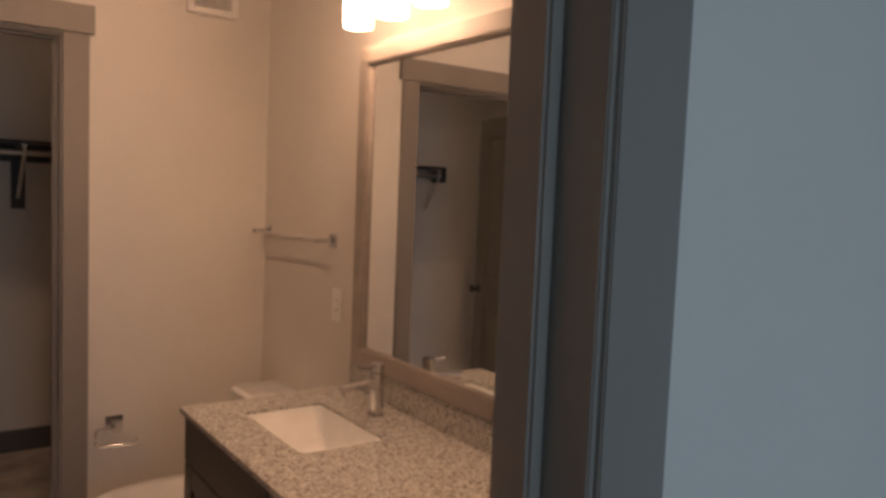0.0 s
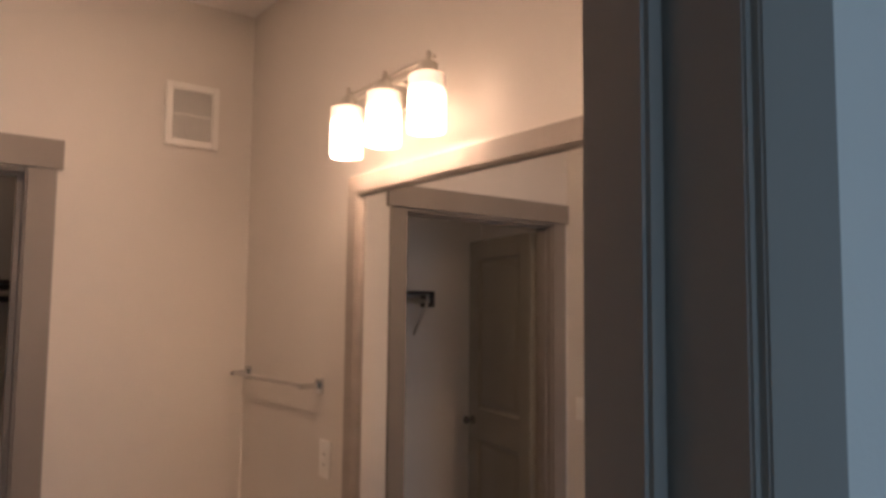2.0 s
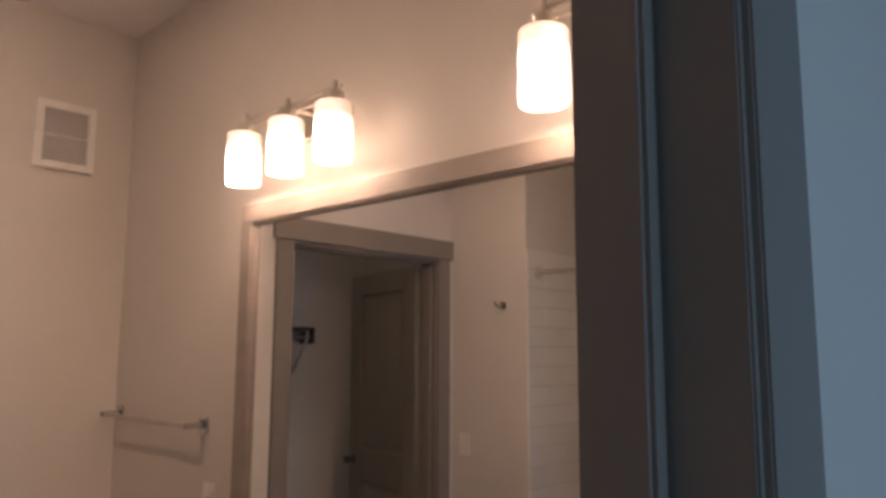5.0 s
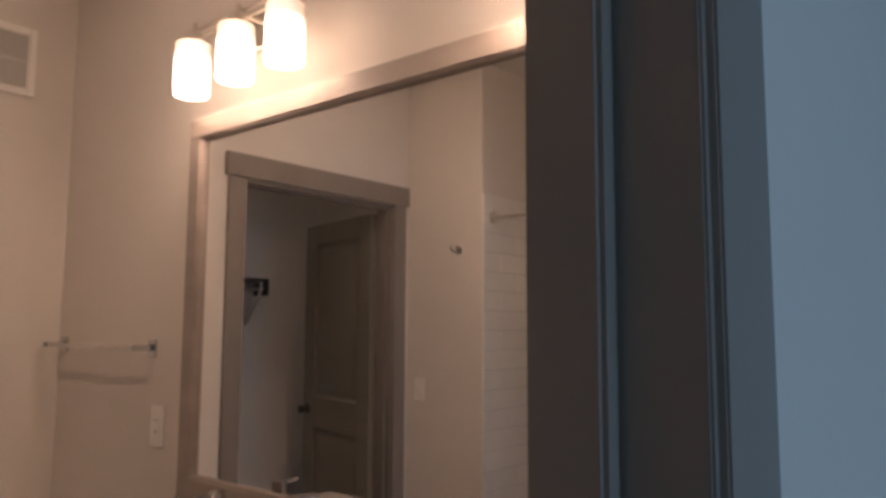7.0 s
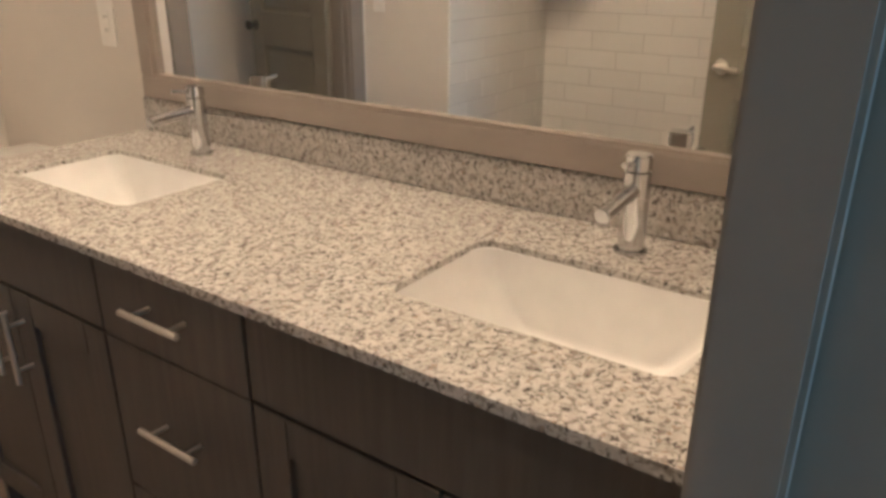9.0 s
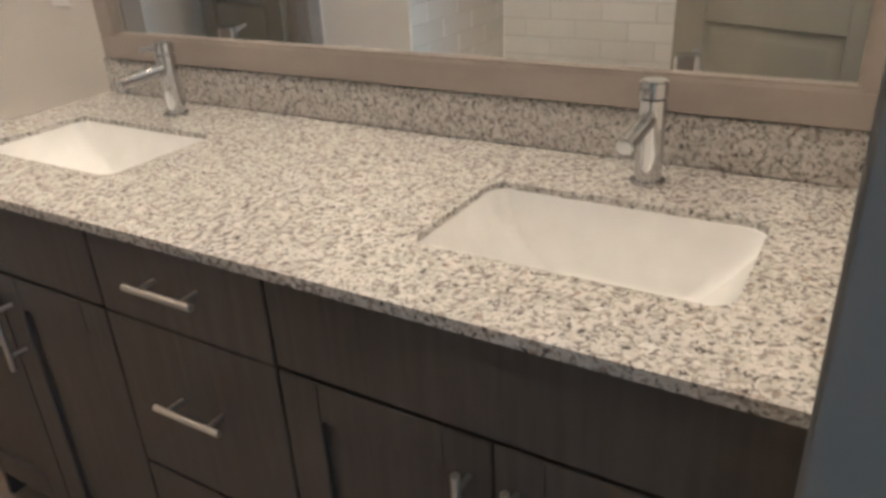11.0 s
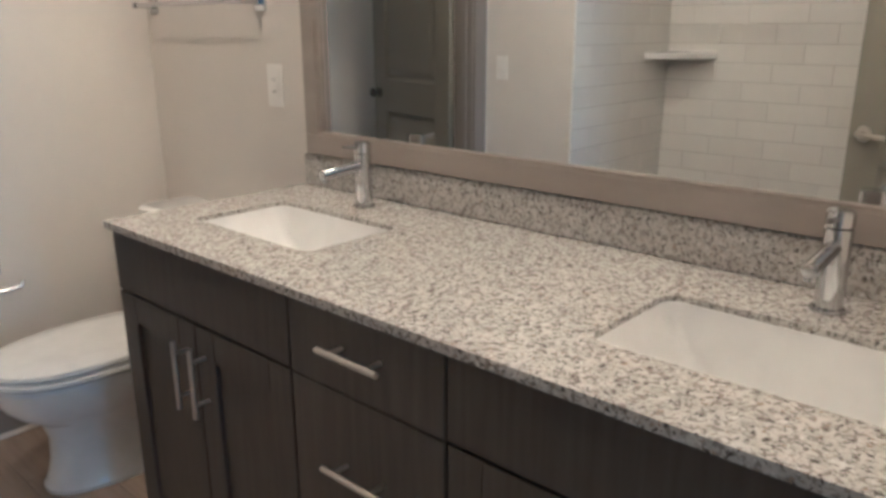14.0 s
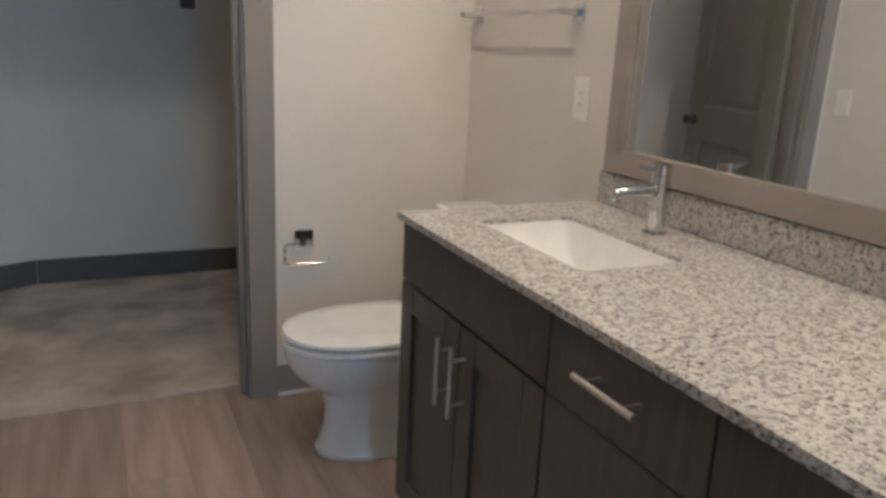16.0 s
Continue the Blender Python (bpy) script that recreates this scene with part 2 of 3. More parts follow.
structure("wall_south", boxes((EN1, 1.6, YO, YS, 0, CEILING), (-3.2, EN0, YO, YS, 0, CEILING), (EN0, EN1, YO, YS, ENH, CEILING)), PAINT, "painted wall with the bathroom's entry doorway")
structure("wall_closet_back", box(-1.57, 0, 2.29, 2.42, 0, CEILING), PAINT, "painted back wall of the closet")


def slanted_wall(name, a, b, z0, z1, thick, material, label, category="wall"):
    """An upright slab from plan point a to b, its face on the right-hand side of that way."""
    a, b = Vector((*a, 0)), Vector((*b, 0))
    d = (b - a).normalized()
    n = Vector((d.y, -d.x, 0)) * -thick
    bm = loft([[p + Vector((0, 0, z)) for p in (a, b, b + n, a + n)] for z in (z0, z1)])
    return structure(name, bm, material, label, category)


slanted_wall("wall_closet_corner", (-1.57, 2.29), (-2.35, 1.968), 0, CEILING, -0.12, PAINT, "slanted painted wall in the closet corner")
structure("wall_closet_west", box(-2.47, -2.35, YN + 0.115, 1.968, 0, CEILING), PAINT, "painted side wall of the closet")
structure("wall_bedroom_west", box(-3.3, -3.2, -5.3, YS, 0, CEILING), PAINT, "painted bedroom wall")
structure("wall_bedroom_east", box(1.6, 1.7, -5.3, YS, 0, CEILING), PAINT, "painted bedroom wall")
structure("wall_bedroom_south", boxes((-3.2, -1.58, -5.3, -5.2, 0, CEILING), (0.02, 1.6, -5.3, -5.2, 0, CEILING), (-1.58, 0.02, -5.3, -5.2, 0, 0.7), (-1.58, 0.02, -5.3, -5.2, 2.2, CEILING)), PAINT, "painted bedroom wall with a window opening")


# baseboards
structure("baseboard_north", box(-0.723, 0, YN - 0.014, YN, 0, 0.115, bevel=0.003), TRIM, "grey painted baseboard behind the toilet", "baseboard")
structure("baseboard_shoe", box(-0.723, 0, YN - 0.03, YN - 0.014, 0, 0.018, bevel=0.006), PAINT, "pale shoe moulding along the baseboard", "trim")
structure("baseboard_east", box(-0.014, 0, -0.17, YN - 0.014, 0, 0.115, bevel=0.003), TRIM, "grey painted baseboard behind the toilet tank", "baseboard")
structure("baseboard_closet", box(-1.575, 0, 2.274, 2.29, 0.006, 0.13, bevel=0.003), DARKBASE, "dark grey baseboard along the closet wall", "baseboard")
slanted_wall("baseboard_closet_corner", (-1.577, 2.276), (-2.35, 1.956), 0.006, 0.13, -0.014, DARKBASE, "dark grey baseboard along the slanted closet wall", "baseboard")


def door_frame(name, x0, x1, h, ya, yb, label, sides, stop_y, width=0.085, head=0.107, outer=0.018, lip=0.016):
    """A jamb through the wall from ya to yb, with flat casings and a deeper head board on the given sides (-1: towards ya, 1: towards yb)."""
    ob = thing(name, label, "door frame")
    tagged(ob, kind="structure")
    j = 0.018
    part("jamb", box(x0 - 0.002, x0 + j - 0.002, ya - 0.003, yb + 0.003, 0, h, bevel=0.002), TRIM, ob)
    part("jamb", box(x1 - j + 0.002, x1 + 0.002, ya - 0.003, yb + 0.003, 0, h, bevel=0.002), TRIM, ob)
    part("head_jamb", box(x0 + j, x1 - j, ya - 0.003, yb + 0.003, h - j, h, bevel=0.002), TRIM, ob)
    s0, s1 = stop_y
    part("door_stop", box(x0 + j - 0.002, x0 + j + 0.011, s0, s1, 0, h - j, bevel=0.003), TRIM, ob)
    part("door_stop", box(x1 - j - lip, x1 - j + 0.002, s0, s1, 0, h - j, bevel=0.004), TRIM, ob)
    part("door_stop", box(x0 + j + 0.011, x1 - j - lip, s0, s1, h - j - 0.011, h - j, bevel=0.003), TRIM, ob)
    for s in sides:
        y = ya if s < 0 else yb
        t, th = (outer if s < 0 else 0.018) * s, 0.026 * s
        lo, hi = sorted((y, y + t))
        lo2, hi2 = sorted((y, y + th))
        part("casing", box(x0 - width, x0 + 0.008, lo, hi, 0, h, bevel=0.002), TRIM, ob)
        part("casing", box(x1 - 0.008, x1 + width, lo, hi, 0, h, bevel=0.002), TRIM, ob)
        part("head_casing", box(x0 - width - 0.018, x1 + width + 0.018, lo2, hi2, h + 0.001, h + head, bevel=0.002), TRIM, ob)
    return ob


door_frame("closet_doorway", CL0, CL1, CLH, YN, YN + 0.115, "grey painted closet door frame with a flat head board", (-1,), (YN + 0.03, YN + 0.068))
entry = door_frame("entry_doorway", EN0, EN1, ENH, YO, YS, "dark grey painted entry door frame with a flat head board", (-1, 1), (-1.947, -1.887), 0.089, outer=0.010, lip=0.020)
part("strike_plate", box(EN1 - 0.0395, EN1 - 0.0375, -1.935, -1.912, 0.87, 0.93, bevel=0.001), NICKEL, entry, "brushed metal strike plate")


def panel_door(name, width, height, at, turn, label, knob):
    """A moulded two-panel leaf, hinged at its local origin, running along +x, faces at +-y."""
    ob = thing(name, label, "door", at)
    ob.rotation_euler.z = radians(turn)
    bpy.context.view_layer.update()
    t = 0.0175
    st, zs = 0.138, (0.012, 0.25, 0.806, 0.995, height - 0.12, height)

    def local(nm, bm, material, parent=ob, lab=""):
        o = mesh_object(nm, bm, material)
        o.parent = parent
        return tagged(o, lab)

    local("stile", box(0, st, -t, t, zs[0], height, bevel=0.002), DOORP)
    local("stile", box(width - st, width, -t, t, zs[0], height, bevel=0.002), DOORP)
    for a, b in ((zs[0], zs[1]), (zs[2], zs[3]), (zs[4], zs[5])):
        local("rail", box(st, width - st, -t, t, a, b), DOORP)
    for a, b in ((zs[1], zs[2]), (zs[3], zs[4])):
        rings = []
        for s in (1, -1):
            rows = []
            for inset, depth in ((0, 0), (0.003, 0.004), (0.016, 0.0135), (0.026, 0.0145), (0.050, 0.002), (0.056, 0.001)):
                y = s * (t - depth)
                rows.append([Vector((x, y, z)) for x, z in ((st + inset, a + inset), (width - st - inset, a + inset), (width - st - inset, b - inset), (st + inset, b - inset))])
            rings.append(rows)
        local("panel", loft(rings[0][::-1] + rings[1]), DOORP)
    kx, kz = width - 0.065, 0.915
    for s in (1, -1):
        rose = local("rose", rod((kx, s * t, kz), (kx, s * (t + 0.008), kz), 0.031, bevel=0.002), knob)
        if knob is BRONZE:
            prof = [(0.010, 0.008), (0.010, 0.028), (0.022, 0.036), (0.028, 0.046), (0.026, 0.058), (0.014, 0.065)]
            bm = loft([[Vector((kx + r * math.cos(2 * math.pi * k / 20), s * (t + d), kz + r * math.sin(2 * math.pi * k / 20))) for k in range(20)] for r, d in prof])
            local("knob", bm, knob)
        else:
            local("lever", tube([(kx, s * (t + 0.008), kz), (kx, s * (t + 0.045), kz), (kx - 0.012, s * (t + 0.055), kz), (kx - 0.115, s * (t + 0.055), kz)], 0.0095), knob)
    for hz in (0.22, 1.15, height - 0.2):
        local("hinge", boxes((-0.012, 0.022, t, t + 0.003, hz - 0.045, hz + 0.045), (-0.014, -0.002, t - 0.002, t + 0.010, hz - 0.045, hz + 0.045)), NICKEL)
    return ob


panel_door("bathroom_door", 0.81, 2.05, (EN0 + 0.02, YS + 0.030, 0.002), 112, "dark grey two-panel door standing open into the bathroom", NICKEL)
panel_door("closet_door", 0.80, 2.07, (CL0 + 0.012, YN + 0.140, 0.008), 103, "dark grey two-panel door standing open into the closet", BRONZE)


# ---- vanity ----
VX, VF, VT = -0.582, -0.600, 0.852    # carcass front, face of the doors, carcass top
Y0, YA, YB, Y1 = -0.190, -0.850, -1.223, -1.902


def cabinet_box(ob, ya, yb):
    part("side_panel", box(VX, -0.004, ya - 0.018, ya, 0.0 if ya == Y0 else 0.1, VT, bevel=0.001), WOOD, ob)
    part("side_panel", box(VX, -0.004, yb, yb + 0.018, 0.1, VT, bevel=0.001), WOOD, ob)
    part("bottom_panel", box(VX, -0.004, yb + 0.018, ya - 0.018, 0.1, 0.118), WOOD, ob)
    part("back_panel", box(-0.012, -0.004, yb + 0.018, ya - 0.018, 0.118, VT), WOOD, ob)
    part("front_rail", box(VX, VX + 0.018, yb + 0.018, ya - 0.018, VT - 0.03, VT), WOOD, ob)
    part("toe_kick", box(VX + 0.06, VX + 0.075, yb + 0.0, ya - 0.018, 0.0, 0.1), WOOD, ob)


def bar_handle(parent, c, axis):
    """A round bar pull on two posts, standing off the cabinet face."""
    h = Vector((0, 0.0725, 0)) if axis == "y" else Vector((0, 0, 0.079))
    c = Vector((VF - 0.034, *c))
    bar = part("handle", rod(c - h, c + h, 0.0058, bevel=0.001), NICKEL, parent, "brushed nickel bar handle")
    for s in (-0.62, 0.62):
        q = c + h * s
        part("handle_post", rod(q + Vector((0.035, 0, 0)), q, 0.0042, seg=14), NICKEL, parent)
    return bar


def shaker_door(ob, ya, yb, z0, z1, handle_y):
    w = 0.068
    bm = bmesh.new()
    add_box(bm, VF, VX - 0.001, ya - w, ya, z0, z1, bevel=0.0015)
    add_box(bm, VF, VX - 0.001, yb, yb + w, z0, z1, bevel=0.0015)
    add_box(bm, VF, VX - 0.001, yb + w, ya - w, z0, z0 + w, bevel=0.0015)
    add_box(bm, VF, VX - 0.001, yb + w, ya - w, z1 - w, z1, bevel=0.0015)
    add_box(bm, VF + 0.009, VX - 0.003, yb + w - 0.003, ya - w + 0.003, z0 + w - 0.003, z1 - w + 0.003)
    d = part("door", bm, WOOD, ob)
    bar_handle(d, (handle_y, 0.590), "z")


def slab_front(ob, ya, yb, z0, z1, handle=None):
    d = part("drawer_front" if handle else "false_front", box(VF, VX - 0.001, yb, ya, z0, z1, bevel=0.0015), WOOD, ob)
    if handle:
        bar_handle(d, handle, "y")


def sink_cabinet(ya, yb, label):
    ob = thing("sink_cabinet", label, "cabinet", (VX / 2, (ya + yb) / 2, 0), "vanity cabinets")
    cabinet_box(ob, ya, yb)
    g, mid = 0.002, (ya + yb) / 2
    slab_front(ob, ya - g, yb + g, 0.710, VT - 0.003)
    shaker_door(ob, ya - g, mid + 0.0015, 0.105, 0.704, mid + 0.033)
    shaker_door(ob, mid - 0.0015, yb + g, 0.105, 0.704, mid - 0.033)


def drawer_cabinet(ya, yb):
    ob = thing("drawer_cabinet", "dark-stained wooden drawer cabinet between the two sink cabinets", "cabinet", (VX / 2, (ya + yb) / 2, 0), "vanity cabinets")
    cabinet_box(ob, ya, yb)
    g, m = 0.002, -1.040
    slab_front(ob, ya - g, yb + g, 0.7075, VT - 0.003, (m, 0.792))
    slab_front(ob, ya - g, yb + g, 0.391, 0.7055, (m, 0.571))
    slab_front(ob, ya - g, yb + g, 0.105, 0.385, (m, 0.30))


sink_cabinet(Y0, YA, "dark-stained wooden sink cabinet with two doors, beside the toilet")
drawer_cabinet(YA, YB)
sink_cabinet(YB, Y1, "dark-stained wooden sink cabinet with two doors, beside the entry")

# granite worktop with two sink cut-outs
CT, CB, CFX = 0.87, 0.853, -0.608
SINKS = (-0.514, -1.577)
HX, HY, HC, HR = 0.129, 0.212, -0.328, 0.03
CY0, CY1 = -0.165, -1.906


def worktop_bm():
    bm = bmesh.new()

    def quad(*p):
        bm.faces.new([bm.verts.new(q) for q in p])

    spans = [(c + HY + 0.06, c - HY - 0.06) for c in SINKS]
    ys = [CY0, spans[0][0], spans[0][1], spans[1][0], spans[1][1], CY1]
    for i, (a, b) in enumerate(zip(ys, ys[1:])):
        if i in (1, 3):
            continue
        for z in (CT, CB):
            quad((CFX, a, z), (CFX, b, z), (-0.003, b, z), (-0.003, a, z))
    for c, (a, b) in zip(SINKS, spans):
        for z in (CT, CB):
            inner = rounded(HC, c, HX, HY, HR, z)
            outer = []
            n = 7
            for k, p in enumerate(inner):
                corner, i = divmod(k, n)
                cx = (-0.003, CFX, CFX, -0.003)[corner]
                cy = (a, a, b, b)[corner]
                first_x = corner in (0, 2)
                if i == n // 2:
                    q = (cx, cy, z)
                elif (i < n // 2) == first_x:
                    q = (cx, p.y, z)
                else:
                    q = (p.x, cy, z)
                outer.append(Vector(q))
            for k in range(len(inner)):
                m = (k + 1) % len(inner)
                quad(inner[k], inner[m], outer[m], outer[k])
        top, bot = rounded(HC, c, HX, HY, HR, CT), rounded(HC, c, HX, HY, HR, CB)
        for k in range(len(top)):
            m = (k + 1) % len(top)
            quad(top[k], top[m], bot[m], bot[k])
    for a, b in zip(ys, ys[1:]):
        for x in (CFX, -0.003):
            quad((x, a, CT), (x, b, CT), (x, b, CB), (x, a, CB))
    for y in (CY0, CY1):
        quad((CFX, y, CT), (-0.003, y, CT), (-0.003, y, CB), (CFX, y, CB))
    bmesh.ops.remove_doubles(bm, verts=bm.verts, dist=0.0001)
    bmesh.ops.recalc_face_normals(bm, faces=bm.faces)
    return bm


tagged(mesh_object("worktop", worktop_bm(), GRANITE, 0), "speckled grey and white granite worktop on the vanity cabinets", "worktop")
tagged(mesh_object("backsplash", box(-0.022, -0.003, CY1, CY0 - 0.005, CT + 0.001, 0.957, bevel=0.0015), GRANITE), "speckled granite backsplash strip below the mirror", "backsplash")


def basin(c):
    rows = ((0.022, 0.022, 0.05, CB - 0.0008), (0.003, 0.003, 0.038, CB - 0.0008), (0.002, 0.0, 0.036, CB - 0.022), (-0.006, -0.030, 0.032, 0.79), (-0.013, -0.070, 0.028, 0.743),
            (-0.016, -0.084, 0.026, 0.733), (-0.024, -0.094, 0.024, 0.728), (-0.06, -0.13, 0.02, 0.722), (-0.1, -0.185, 0.012, 0.717))
    return loft([rounded(HC, c, HX + dx, HY + dy, r, z) for dx, dy, r, z in rows], False, True)


for c in SINKS:
    bm = basin(c)
    for f in bm.faces:
        f.normal_flip()
    ob = mesh_object("sink", bm, PORCELAIN, 60)
    m = ob.modifiers.new("thickness", "SOLIDIFY")
    m.thickness, m.offset = 0.008, -1
    tagged(ob, "white porcelain undermount sink set below the granite worktop", "sink", "vanity sinks")


def faucet(y):
    x = -0.112
    ob = thing("faucet", "polished chrome single-lever faucet standing behind a sink", "faucet", (x, y, CT), "vanity faucets")
    part("base_ring", rod((x, y, CT), (x, y, CT + 0.007), 0.0275, 32, 0.002), CHROME, ob)
    part("body", rod((x, y, CT + 0.007), (x, y, 1.004), 0.0215, 32, 0.001), CHROME, ob)
    part("cap", rod((x, y, 1.006), (x, y, 1.032), 0.0215, 32, 0.003), CHROME, ob)
    part("lever", rod((x - 0.018, y, 1.020), (x - 0.062, y, 1.026), 0.0042, 14, 0.001), CHROME, ob, "thin chrome lever")
    sp = part("spout", rod((x - 0.012, y, 0.976), (x - 0.130, y, 0.966), 0.0125, 24, 0.002), CHROME, ob)
    part("aerator", rod((x - 0.119, y, 0.964), (x - 0.120, y, 0.949), 0.0095, 20), CHROME, sp)


for y in (-0.518, -1.590):
    faucet(y)

# mirror
MY0, MY1, MZ0, MZ1, FW = -0.253, -1.858, 1.018, 1.988, 0.056
mir = thing("vanity_mirror", "wide wall mirror in a pale taupe wooden frame", "mirror", (-0.01, (MY0 + MY1) / 2, MZ0))
part("mirror_glass", box(-0.016, -0.002, MY1 - 0.01, MY0 + 0.01, MZ0 - 0.01, MZ1 + 0.01), MIRROR, mir)
part("frame_rail", box(-0.034, -0.002, MY1 - 0.044, MY0 + FW, MZ0 - FW, MZ0, bevel=0.003), FRAMEW, mir)
part("frame_rail", box(-0.034, -0.002, MY1 - 0.044, MY0 + FW, MZ1, MZ1 + FW, bevel=0.003), FRAMEW, mir)
part("frame_stile", box(-0.034, -0.002, MY0, MY0 + FW, MZ0, MZ1, bevel=0.003), FRAMEW, mir)
part("frame_stile", box(-0.034, -0.002, MY1 - 0.044, MY1, MZ0, MZ1, bevel=0.003), FRAMEW, mir)


for a in ((MY1, MY0, MZ0, MZ0 + 0.006), (MY1, MY0, MZ1 - 0.006, MZ1), (MY0 - 0.006, MY0, MZ0 + 0.006, MZ1 - 0.006), (MY1, MY1 + 0.006, MZ0 + 0.006, MZ1 - 0.006)):
    part("inner_bead", box(-0.029, -0.016, a[0], a[1], a[2], a[3], bevel=0.002), FRAMEW, mir)

# vanity lights
def vanity_light(y):
    ob = thing("vanity_light", "three-shade brushed nickel wall light, switched on above the mirror", "wall lamp", (0, y, 2.24), "vanity lights")
    part("wall_plate", box(-0.022, -0.001, y - 0.06, y + 0.06, 2.20, 2.32, bevel=0.004), NICKEL, ob)
    part("arm", rod((-0.02, y, 2.268), (-0.11, y, 2.268), 0.008), NICKEL, ob)
    for dz in (0.256, 0.280):
        part("cross_bar", rod((-0.095, y - 0.215, 2.0 + dz), (-0.095, y + 0.215, 2.0 + dz), 0.0055), NICKEL, ob)
    for k in (-1, 0, 1):
        c = y + 0.206 * k
        part("socket_cup", rod((-0.11, c, 2.2295), (-0.11, c, 2.262), 0.026, 24, 0.003), NICKEL, ob)
        part("stem", rod((-0.11, c, 2.262), (-0.11, c, 2.292), 0.008, 16, 0.002), NICKEL, ob)
        seg = 32
        rings = [[Vector((r * math.cos(2 * math.pi * i / seg), r * math.sin(2 * math.pi * i / seg), z)) for i in range(seg)]
                 for r, z in ((0.020, 0.072), (0.045, 0.072), (0.048, 0.070), (0.049, 0.066), (0.049, -0.071), (0.047, -0.077), (0.043, -0.075), (0.043, 0.06))]
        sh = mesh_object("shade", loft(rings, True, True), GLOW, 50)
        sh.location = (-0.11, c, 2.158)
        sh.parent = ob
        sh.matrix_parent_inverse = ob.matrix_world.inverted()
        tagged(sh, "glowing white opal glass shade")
        bulb = bmesh.new()
        bmesh.ops.create_uvsphere(bulb, u_segments=20, v_segments=12, radius=0.03, matrix=Matrix.Translation((-0.11, c, 2.115)))
        part("bulb", bulb, BULB, sh)


for y in (-0.53, -1.588):
    vanity_light(y)


# ---- toilet ----
def oval(cx, cy, rx, ry, z, seg=36, power=2.4):
    pts = []
    for k in range(seg):
        a = 2 * math.pi * k / seg
        c, s = math.cos(a), math.sin(a)
        pts.append(Vector((cx + rx * math.copysign(abs(c) ** (2 / power), c), cy + ry * math.copysign(abs(s) ** (2 / power), s), z)))
    return pts


TY = 0.255


def bowl_ring(front, back, ry, z, power=2.3):
    return oval((front + back) / 2, TY, (back - front) / 2, ry, z, 40, power)


toilet = thing("toilet", "white porcelain toilet with its lid closed, beside the vanity", "toilet", (-0.4, TY, 0))
part("pedestal", loft([bowl_ring(-0.694, -0.13, 0.122, 0.0), bowl_ring(-0.696, -0.13, 0.124, 0.012), bowl_ring(-0.684, -0.14, 0.115, 0.03), bowl_ring(-0.668, -0.15, 0.106, 0.09), bowl_ring(-0.664, -0.15, 0.104, 0.16),
                       bowl_ring(-0.680, -0.15, 0.112, 0.212), bowl_ring(-0.738, -0.15, 0.148, 0.255), bowl_ring(-0.772, -0.15, 0.168, 0.293), bowl_ring(-0.788, -0.15, 0.178, 0.33), bowl_ring(-0.792, -0.15, 0.181, 0.356), bowl_ring(-0.785, -0.15, 0.176, 0.367)]), PORCELAIN, toilet)
part("seat", loft([bowl_ring(-0.786, -0.22, 0.178, 0.372), bowl_ring(-0.797, -0.22, 0.187, 0.378), bowl_ring(-0.797, -0.22, 0.187, 0.389), bowl_ring(-0.788, -0.22, 0.179, 0.394)]), PORCELAIN, toilet)
part("lid", loft([bowl_ring(-0.784, -0.22, 0.176, 0.400), bowl_ring(-0.794, -0.22, 0.185, 0.405), bowl_ring(-0.792, -0.22, 0.183, 0.416), bowl_ring(-0.772, -0.23, 0.168, 0.423), bowl_ring(-0.70, -0.3, 0.11, 0.426)]), PORCELAIN, toilet)
part("tank", loft([rounded(-0.11, TY, 0.085, 0.20, 0.03, 0.367), rounded(-0.11, TY, 0.09, 0.215, 0.03, 0.55), rounded(-0.112, TY, 0.095, 0.222, 0.03, 0.706)]), PORCELAIN, toilet)
part("tank_lid", loft([rounded(-0.115, TY, 0.103, 0.232, 0.03, 0.707), rounded(-0.115, TY, 0.106, 0.236, 0.035, 0.714), rounded(-0.115, TY, 0.106, 0.236, 0.035, 0.734), rounded(-0.115, TY, 0.095, 0.225, 0.03, 0.741)]), PORCELAIN, toilet)
part("bolt_cap", rod((-0.44, TY - 0.118, 0.0), (-0.44, TY - 0.118, 0.026), 0.016, 16, 0.004), PORCELAIN, toilet)

# ---- fittings on the walls ----
vent = thing("exhaust_vent", "square off-white plastic exhaust grille on the wall", "vent", (-0.255, YN, 2.39))
vx0, vx1, vz0, vz1 = -0.357, -0.146, 2.262, 2.515
# dark sheet stands in for the shadow behind the slats
part("shadow_backing", box(vx0 + 0.02, vx1 - 0.02, YN - 0.008, YN - 0.002, vz0 + 0.02, vz1 - 0.02), OPENING_SHADOW, vent)
for a in ((vx0, vx0 + 0.026, vz0, vz1), (vx1 - 0.026, vx1, vz0, vz1), (vx0 + 0.026, vx1 - 0.026, vz0, vz0 + 0.028), (vx0 + 0.026, vx1 - 0.026, vz1 - 0.028, vz1)):
    part("frame", box(a[0], a[1], YN - 0.02, YN - 0.001, a[2], a[3], bevel=0.003), PLASTIC, vent)
nsl = 17
for k in range(nsl):
    x = vx0 + 0.03 + (vx1 - vx0 - 0.06) * k / (nsl - 1)
    part("slat", box(x - 0.0019, x + 0.0019, YN - 0.017, YN - 0.006, vz0 + 0.028, vz1 - 0.028), PLASTIC, vent)
part("cross_rib", box(vx0 + 0.026, vx1 - 0.026, YN - 0.016, YN - 0.006, (vz0 + vz1) / 2 - 0.002, (vz0 + vz1) / 2 + 0.002), PLASTIC, vent)

